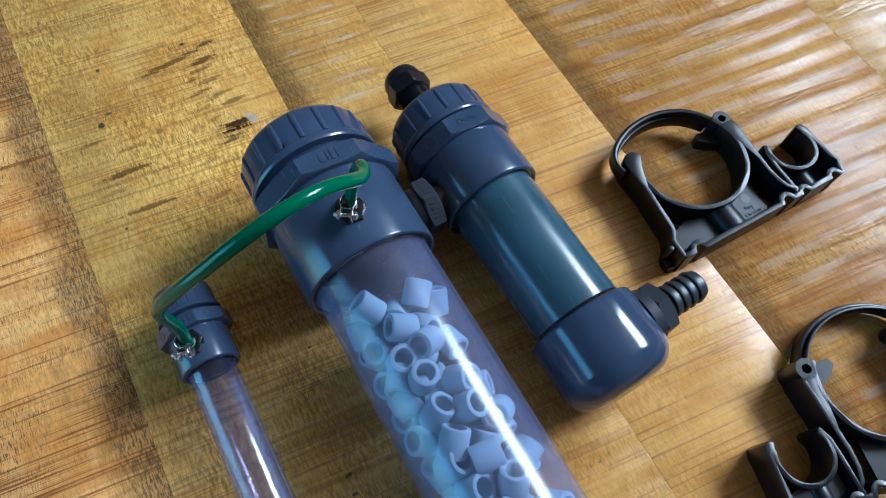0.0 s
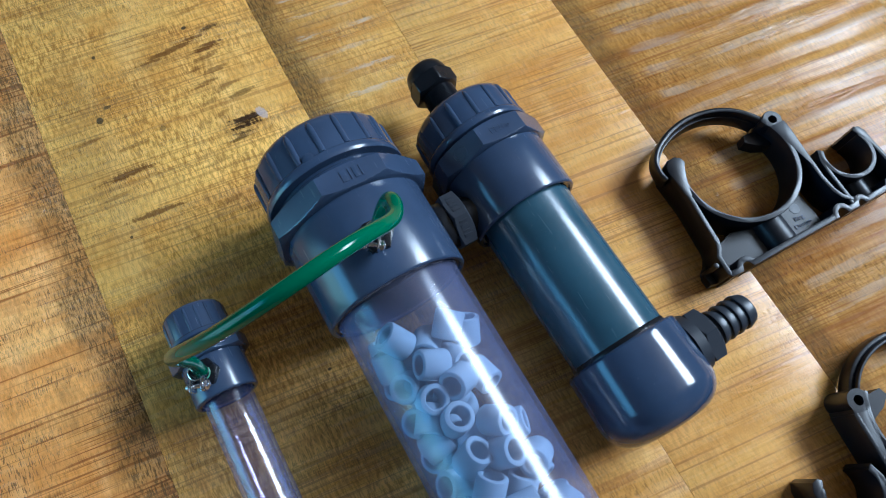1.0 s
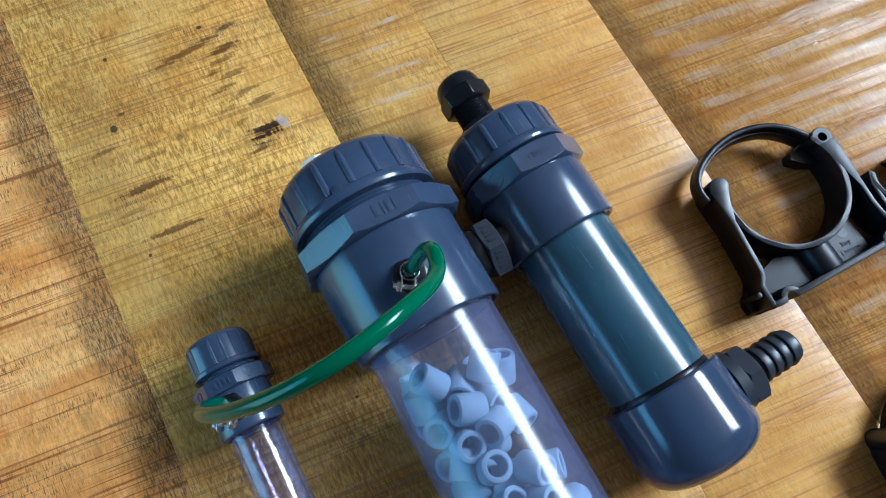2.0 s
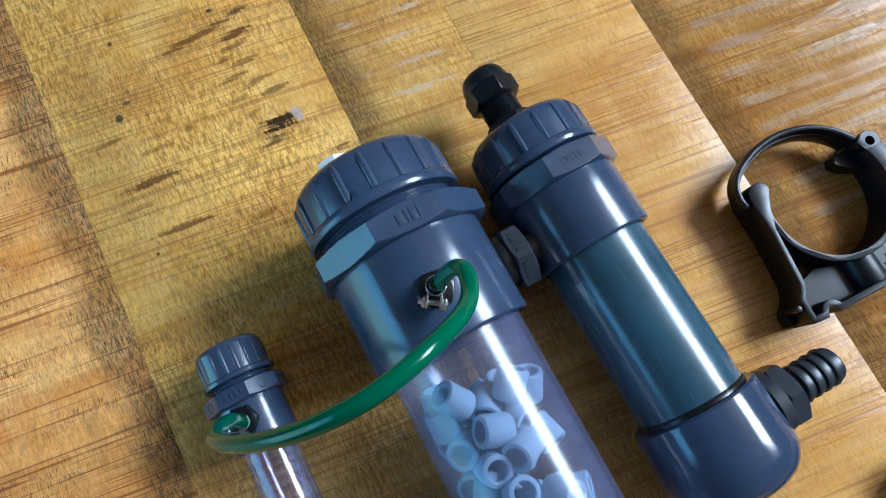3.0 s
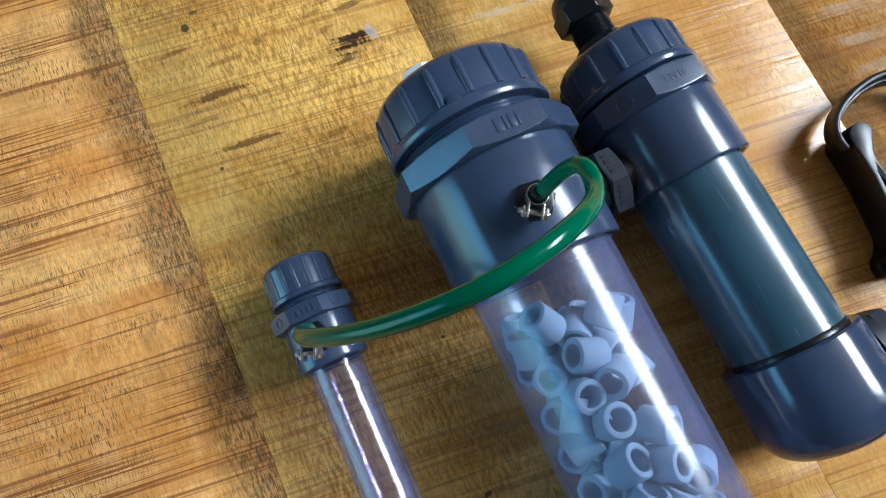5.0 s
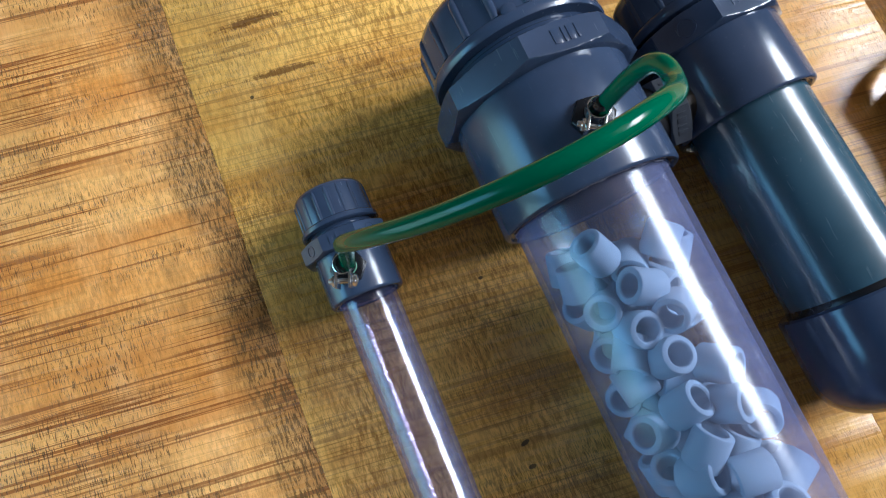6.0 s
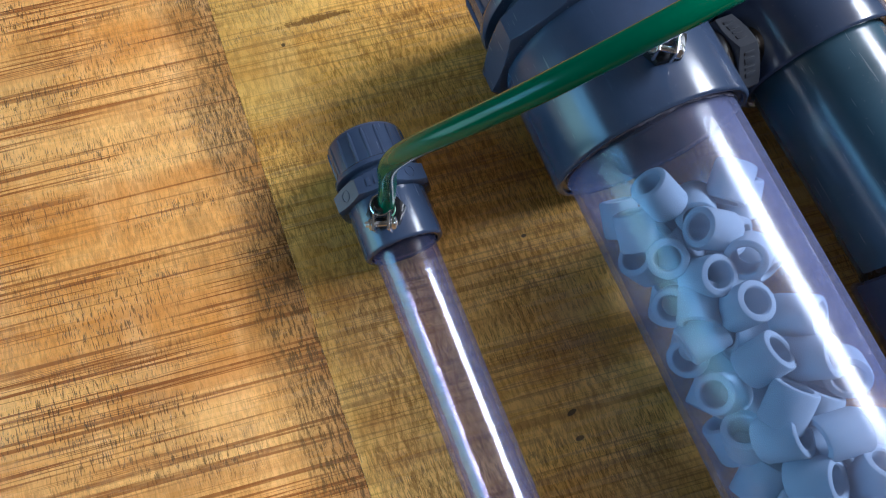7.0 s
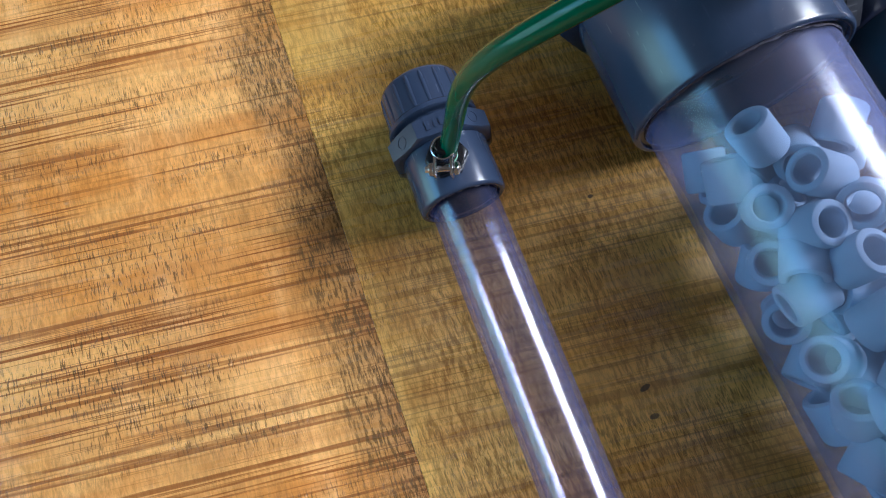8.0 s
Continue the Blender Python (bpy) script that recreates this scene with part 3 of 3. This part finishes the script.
def filter_column():
    t = thing("filter_column", BIG, "clear pipe filter with grey ribbed screw cap, filled with white rings", "filter")
    at = Matrix.Translation((0, 0, BIG_H * MM))
    screw_cap(t, at, -217.3, -189.3, 36.8, 18, 8, 4.5)
    part("threaded_neck", lathe([(-193, 31), (-189, 33.4), (-188.2, 32.4), (-187.4, 33.4), (-186.6, 32.4), (-185.8, 33.4), (-185, 32.4), (-184.2, 33.4), (-183.4, 32.4), (-181, 33.4)]), SLATE, t, at=at)
    collar = part("hex_collar", facet_collar(-183.0, -170.3, 40.0, 8, 1.7, turn=14.8), SLATE, t, "eight-sided grey collar", at)
    top = pose(0, 0, 0, -7.7, 0, 0) @ pose(-176.8 * MM, 0, 40.0 * MM, 0, 0, -90)
    mark_bars(collar, top, (0.9, 2.2, 0.9, 3.0), 6, SLATE)
    part("socket", socket(-172, -123.5, 37.1, 32.6), SLATE, t, at=at)
    part("clear_tube", pipe(-138, 150, 32.3, 29.9), CLEAR, t, "clear slightly violet pipe", at)
    glue_bead(t, at, -124.4, 32.8, 0.65)
    part("inner_end", lathe([(-143, 0.01), (-143, 32.4), (-140, 32.4), (-140, 0.01)]), BLACK, t, at=at)
    nip = Matrix.Translation((-144.5 * MM, 1.5 * MM, (BIG_H + 36.4) * MM))
    hose_nipple(t, nip, 7.2, 2.7, 14)
    hose_clip(t, nip @ pose(0, 0, 0.0055, 0, 0, -35), 3.5)
    # white plug on the cap's end
    part("end_plug", facet_collar(-225, -216.5, 7.6, 6, 0.8, seg=72), WHITE, t, "white plastic plug in the cap", at @ Matrix.Translation((0, -0.01, 0.009)))
    # hexagon joint to the neighbouring housing
    side = Matrix.Translation((-147 * MM, 0, 37 * MM))
    nut = part("joint_nut", facet_collar(41, 50.5, 14.0, 6, 1.2, axis="y", turn=74, seg=120), MATT_GREY, t, "dark matt hexagonal joint nut", side)
    for turn in (-16, 44):
        mark_bars(nut, pose(0, 45.8 * MM, 0, 0, turn, 0) @ pose(0, 0, 14.0 * MM, 0, 0, 0), (1.2, 2.2, 1.0, 1.8), 4, MATT_GREY)
    part("seal", lathe(rounded(35.5, 41.4, 13.2, 1.0, 1.0), 48, axis="y"), BLACK, t, at=side)
    part("joint_stub", lathe([(32, 10), (60, 10)], 40, axis="y"), BLACK, t, at=side)



def pump_housing():
    t = thing("pipe_housing", GREY, "grey plastic pipe housing with ribbed cap and rounded end cap", "pipe")
    at = Matrix.Translation((0, 0, GREY_H * MM))
    screw_cap(t, at, -206.5, -181.6, 29.4, 16, 7.5, 4)
    part("threaded_neck", lathe([(-186, 24), (-182, 26), (-181.2, 25), (-180.4, 26), (-179.2, 25), (-177, 26)]), SLATE, t, at=at)
    collar = part("hex_collar", facet_collar(-180.2, -167.3, 31.2, 8, 1.5, turn=15), SLATE, t, "eight-sided grey collar with raised pressure mark", at)
    lettering("raised_letters", "PN16", 5.2, 0.22, SLATE, collar, pose(0, 0, 0, -7.5, 0, 0) @ pose(-173.7 * MM, 0, 31.2 * MM, 0, 0, 90), "raised letters PN16")
    part("round_mark", lathe([(-0.4, 4.2), (0.4, 4.0), (0.4, 3.3), (-0.4, 3.1)], 28, True, axis="z"), SLATE, collar, at=pose(-173.7 * MM, 0, 0, 37.5, 0, 0) @ Matrix.Translation((0, 0, 31.2 * MM)))
    part("socket", socket(-169, -135, 29.6, 25.6), SLATE, t, at=at)
    part("pipe", pipe(-168, -30, 25.4, 22.5), SLATE_PIPE, t, "glossy blue-grey pipe", at)
    part("pipe_collar", lathe([(-55, 25.3), (-54, 25.9), (-52.4, 26.2), (-50, 26.2), (-50, 24), (-55, 24)], 96, True), BLACK, t, at=at)
    # rounded end cap
    prof = [(-52.5, 25.6), (-52.5, 28.9), (-51.6, 30.0), (-50, 30.4), (-24, 30.9)]
    for k in range(1, 11):
        a = math.pi / 2 * k / 10
        prof.append((-24 + 15 * math.sin(a), 15.9 + 15 * math.cos(a)))
    prof += [(-8.4, 8), (-8.4, 0.01)]
    part("end_cap", lathe(prof), SLATE_GLOSS, t, "smooth rounded grey end cap", at)
    # hose tail out of the side of the end cap
    tail_at = at @ Matrix.Translation((-36 * MM, 0, 0))
    tail = part("hose_tail", facet_collar(33, 42, 13.2, 6, 1.4, axis="y", turn=0, seg=96), MATT_GREY, t, "dark ridged hose tail with hexagon", tail_at)
    part("seat", lathe([(28, 15), (33.2, 15), (33.4, 12)], 48, axis="y"), MATT_GREY, tail)
    barb = [(41, 7.2), (46, 7.2)]
    for k in range(4):
        s = 46 + 5.2 * k
        barb += [(s, 9.2), (s + 1.2, 9.4), (s + 5.0, 8.0)]
    barb += [(66.8, 8.0), (67.6, 7.4), (67.6, 5.2), (50, 5.0)]
    part("barb", lathe(barb, 48, axis="y"), MATT_GREY, tail)
    # cable gland on the screw cap
    gland = part("cable_gland", facet_collar(-213, -205.5, 11.6, 6, 1.2, seg=96), BLACK, t, "black cable gland", at @ Matrix.Translation((0, -0.002, 0)))
    thread = [(-212, 8.8)]
    for k in range(9):
        thread += [(-213.4 - 1.25 * k, 9.9), (-214.0 - 1.25 * k, 9.0)]
    part("thread", lathe(thread, 48), BLACK, gland)
    part("gland_nut", facet_collar(-234, -223.5, 12.2, 6, 1.4, seg=120), BLACK, gland)
    dome = [(-233, 12.6)] + [(-233 - 9 * math.sin(a), 8.6 + 4.0 * math.cos(a)) for a in [math.pi / 2 * k / 8 for k in range(1, 9)]] + [(-242, 6.5), (-240.5, 5.6), (-240, 0.01)]
    part("dome", lathe(dome, 72), BLACK, gland)


def flow_tube():
    t = thing("flow_tube", SMALL, "slim clear pipe with grey ribbed screw cap", "pipe")
    at = Matrix.Translation((0, 0, SMALL_H * MM))
    screw_cap(t, at, -175.0, -156.4, 15.4, 18, 3.2, 2.6)
    part("threaded_neck", lathe([(-159, 12.5), (-156.4, 13.8), (-155.6, 13.1), (-154.8, 13.8), (-154, 13.1), (-152, 13.8)]), SLATE, t, at=at)
    collar = part("hex_collar", facet_collar(-153.4, -145.4, 18.3, 8, 0.9, turn=28), SLATE, t, "eight-sided grey collar", at)
    mark_bars(collar, pose(0, 0, 0, 5.5, 0, 0) @ pose(-149.4 * MM, 0, 18.3 * MM, 0, 0, -90), (0.8, 1.5, 0.8, 1.8), 3.2, SLATE)
    for turn in (50.5, -39.5):
        part("round_mark", lathe([(-0.2, 2.4), (0.2, 2.25), (0.2, 2.0), (-0.2, 1.9)], 24, True, axis="z"), SLATE, collar, at=pose(-149.4 * MM, 0, 0, turn, 0, 0) @ Matrix.Translation((0, 0, 18.3 * MM)))
    part("socket", socket(-147, -125, 15.8, 12.3), SLATE, t, at=at)
    part("clear_tube", pipe(-133, 150, 12.1, 10.3, 64), CLEAR_SMALL, t, "clear slightly violet pipe", at)
    glue_bead(t, at, -126, 12.6, 0.5)
    part("inner_end", lathe([(-138, 0.01), (-138, 12.2), (-135, 12.2), (-135, 0.01)], 48), SLATE, t, at=at)
    nip = pose(-137 * MM, -2 * MM, (SMALL_H + 15.3) * MM, 8, 0, 0)
    hose_nipple(t, nip, 6.4, 2.7, 12)
    hose_clip(t, nip @ pose(0, 0, 0.0052, 0, 0, -20), 3.5)


filter_column()
pump_housing()
flow_tube()

HOSE = [(-144.5, 35.6, 78), (-144.5, 35.6, 84), (-144.4, 45.0, 120.5), (-128.9, 42.5, 122.8), (-120.3, 27.6, 148.0), (-111.1, -2.5, 159.0), (-117.5, -39.4, 128.5), (-129.5, -62.5, 99.6), (-137.7, -60.9, 61.6), (-136.5, -64.2, 42), (-136.5, -64.2, 36)]
hose = tagged(part("hose", sweep(spline(HOSE), 3.05 * MM), GREEN, sharp=80), "glossy dark green hose bent between two nipples", "hose")
for x, y, z in (HOSE[0], HOSE[-1]):
    part("cut_end", lathe([(0, 2.4), (0, 3.2), (0.3, 3.4), (1.0, 3.4), (1.2, 3.1), (1.2, 2.4)], 32, True, axis="z"), HOSE_END, hose, "pale cut end of the hose", Matrix.Translation((x * MM, y * MM, (z + 0.6) * MM)))


# ---- filter rings inside the big clear tube ----
# along, across, height from the pipe's middle; axis turn and lift
SHOWN = [
    (-103, -13, 16, -143, 34),
    (-85, -4, 21, -112, 27),
    (-83, -18, 10, -73, 65),
    (-72, -12, 17, 38, 75),
    (-73, 3, 20, -73, 47),
    (-68, -21, 1, -80, 61),
    (-59, -7, 20, 96, 76),
    (-55, -20, 8, 98, 13),
    (-42, -9, 19, 108, 51),
    (-36, -20, 5, -107, 41),
    (-27, -9, 19, 138, 25),
    (-19, -14, 16, 83, 51),
    (-37, 5, 20, 70, 53),
    (-20, -19, -9, -169, 14),
    (-5, -12, 18, 70, 53),
    (-6, -21, -2, 129, 14),
    (-105, -22, -10, 170, 21),
    (-86, -21, -9, -126, 46),
    (-98, 13, 17, 139, 15),
    (-50, 9, 17, 52, 47),
]


def filter_rings():
    ro, ri, half = 6.9, 4.3, 6.9
    prof = [(-half, ri + 0.5), (-half, ro - 0.9), (-half + 0.3, ro - 0.3), (-half + 1, ro), (half - 1, ro), (half - 0.3, ro - 0.3), (half, ro - 0.9), (half, ri + 0.5), (half - 0.6, ri), (-half + 0.6, ri)]
    first = tagged(part("filter_ring", lathe(prof, 28, True), CERAMIC), "small white porous ceramic ring inside the clear pipe", "filter ring", "rings in the clear pipe")
    rng = np.random.default_rng(5)
    fixed = np.array([r[:3] for r in SHOWN], float)
    count = 100
    loose = np.stack([rng.uniform(-100, 135, count), rng.uniform(-20, 20, count), rng.uniform(-20, 20, count)], 1)
    # the stretch of the shown ones is already filled near the top
    p = np.vstack([fixed, loose])
    held = len(fixed)
    for step in range(420):
        d = p[:, None] - p[None]
        dist = np.linalg.norm(d, axis=2) + np.eye(len(p)) * 99
        push = np.where(dist < 15.6, (15.6 - dist) * 0.3, 0)[:, :, None] * d / dist[:, :, None]
        move = push.sum(1)
        move[:held] *= 0.0
        p = p + move
        rad = np.linalg.norm(p[held:, 1:], axis=1)
        p[held:, 1:] *= np.minimum(1, 20.6 / np.maximum(rad, 1e-6))[:, None]
        p[held:, 0] = np.clip(p[held:, 0], -98, 138)
    base = BIG @ Matrix.Translation((0, 0, BIG_H * MM))
    for k, q in enumerate(p):
        if k < held:
            az, el = SHOWN[k][3:]
        else:
            az, el = rng.uniform(0, 360), rng.uniform(-60, 60)
        axis = Vector((math.cos(radians(az)) * math.cos(radians(el)), math.sin(radians(az)) * math.cos(radians(el)), math.sin(radians(el))))
        side = axis.orthogonal().normalized()
        rim = [axis * e * half + (side * math.cos(b) + axis.cross(side) * math.sin(b)) * ro * 0.97 for e in (-1, 1) for b in [math.pi * j / 8 for j in range(16)]]
        for shrink in range(40):
            if max(math.hypot(q[1] + v.y, q[2] + v.z) for v in rim) < 29.6:
                break
            q[1:] *= 0.97
        m = base @ Matrix.Translation(Vector(q.tolist()) * MM) @ pose(0, 0, 0, 0, -el, az)
        if k == 0:
            first.matrix_world = m
        else:
            copy_thing(first, m)


filter_rings()


# ---- pipe clips ----
def pipe_clip():
    """A black pipe clip lying on its side: local x runs from strap to base, y along the base, z up."""
    t = thing("pipe_clip", pose(-0.107, 0.2415, 0, 0, 0, 0), "black plastic pipe clip with open strap, lying flat on the planks", "pipe clip", "pipe clips on the table")
    H = 21
    # cradle round the big pipe; angles from +x
    part("cradle", wall_line(arc(-1, 0, 34.2, -112, 118, 48), 3.2, 0, H), CLIP_BLACK, t)
    part("arm", wall_line([(-17, -37), (4, -36.6), (31, -39), (35, -40.5), (38.5, -43.5), (49, -44)], 2.8, 0, H - 0.06), CLIP_BLACK, t)
    part("arm", wall_line([(-10, 40), (8, 38.4), (28, 37), (37, 37.6), (42.5, 39.6), (46, 43)], 2.8, 0, H - 0.06), CLIP_BLACK, t)
    part("arm_tip", outline_prism([(6, -37.6), (-14, -38.4), (-19, -37.6), (-22, -34.5), (-22.2, -30), (-20, -27), (-16.8, -26.2), (-13.5, -28.4), (-7.5, -31.4), (2, -34.6)], 0, H + 0.06), CLIP_BLACK, t)
    # base with open hooks for the rail
    base = [(49.8, -44)]
    for y, r in ((-33, 4.2), (33, 4.2), (46.5, 3.2), (70, 3.6)):
        base += [(50.2, y - r - 1.5)] + arc(50.4, y, r, 270, 90, 12) + [(50.2, y + r + 1.5)]
    base += [(49.6, 77)]
    part("base", wall_line(base, 3.3, 0, H - 0.12, 0.3), CLIP_BLACK, t)
    part("foot", outline_prism([(38, -44.5), (50, -45.2), (49, -49.5), (44, -49.8), (40, -47.5)], 0, 7), CLIP_BLACK, t)
    part("pin", lathe(rounded(0, H - 1, 1.6, 0.3, 0.4, 2), 16, axis="z"), CLIP_BLACK, t, at=Matrix.Translation((42 * MM, -47.2 * MM, 0)))
    part("web", outline_prism([(34, -38.5), (39, -42), (48.6, -42.6), (48.6, -10), (33.5, -10), (29, -23)], 8, 10.5, 0), CLIP_BLACK, t)
    part("web", outline_prism([(34, 7), (48.6, 7), (48.6, 27), (25, 26), (31, 16)], 8, 10.5, 0), CLIP_BLACK, t)
    part("barrel", lathe(rounded(32.5, 49, 9.3, 0.3, 0.3, 2), 48), CLIP_BLACK, t, at=Matrix.Translation((0, -1.6 * MM, 9.4 * MM)))
    part("hinge_eye", lathe([(0, 2.6), (0, 5.8), (H - 0.4, 5.8), (H, 5.4), (H, 2.6)], 36, True, axis="z"), CLIP_BLACK, t, at=Matrix.Translation((-15.2 * MM, 35.4 * MM, 0)))
    part("hinge_tab", outline_prism([(-12, 31), (-12, 40.8), (-4, 40.9), (14, 39.2), (20, 36.8), (12, 35.4), (0, 33.4)], 0, H + 0.06, 0.3), CLIP_BLACK, t)
    part("inner_stop", outline_prism([(-9, 33), (-16, 29), (-17, 21), (-13, 19), (-8, 24), (-4, 32)], 2, 11, 0), CLIP_BLACK, t)
    bow = spline([(-17, 33, 0), (-19, 31, 0), (-28, 25.5, 0), (-36.8, 13.5, 0), (-41, -5, 0), (-37.5, -24, 0), (-28.5, -39, 0), (-18, -41.8, 0), (-13, -40, 0)], 6)
    bow = [(p.x / MM, p.y / MM) for k, p in enumerate(bow) if k == 0 or (p - bow[k - 1]).length > 0.0004]
    part("strap", wall_line(bow, 3.4, 9, 19.5, 1.5), CLIP_BLACK, t, "flexible glossy strap bowed open")
    inner = bow[4:-9]
    part("strap_rib", wall_line([(x * 0.945, y * 0.95) for x, y in inner], 1.5, 6, 15), CLIP_BLACK, t)
    # small clip beside it
    part("small_cradle", wall_line(arc(22.5, 60, 15.0, -122, 112, 36), 2.8, 0, H), CLIP_BLACK, t)
    part("small_arm", wall_line([(13.5, 46.5), (20, 43.6), (30, 42.8), (42, 42.6), (48, 42)], 2.6, 0, H - 0.18), CLIP_BLACK, t)
    part("small_arm", wall_line([(13, 73.5), (17, 76.6), (28, 77.4), (38, 77.6), (43, 79.4), (46, 77), (49.5, 76.4)], 2.8, 0, H - 0.06), CLIP_BLACK, t)
    part("small_tip", outline_prism([(18, 74), (12.5, 71.5), (11, 74), (12, 77), (16, 78.6), (22, 78.4), (24, 75)], 0, H + 0.06), CLIP_BLACK, t)
    part("small_barrel", lathe(rounded(37, 49, 6.0, 0.3, 0.3, 2), 32), CLIP_BLACK, t, at=Matrix.Translation((0, 58.5 * MM, 9.4 * MM)))
    part("small_web", outline_prism([(39, 52), (34, 46), (48.5, 44.5), (48.5, 74.5), (38, 76), (36, 68)], 6, 8.5, 0), CLIP_BLACK, t)
    lettering("raised_letters", "Reg\nDesign", 4.2, 0.25, SLATE, t, pose(42.5 * MM, 16.5 * MM, 10.6 * MM, 0, 0, 90), "small raised words Reg Design")
    part("round_mark", lathe([(0, 0.01), (0, 3.2), (0.25, 3.0), (0.25, 0.01)], 24, axis="z"), MATT_GREY, t, at=Matrix.Translation((34.8 * MM, 18 * MM, 10.4 * MM)))
    return t


clip = pipe_clip()
flipped = copy_thing(clip, pose(0.0475, 0.2456, 0.0212, 180, 0, -10.2))
flipped["label"] = "black plastic pipe clip with open strap, lying flipped on the planks"
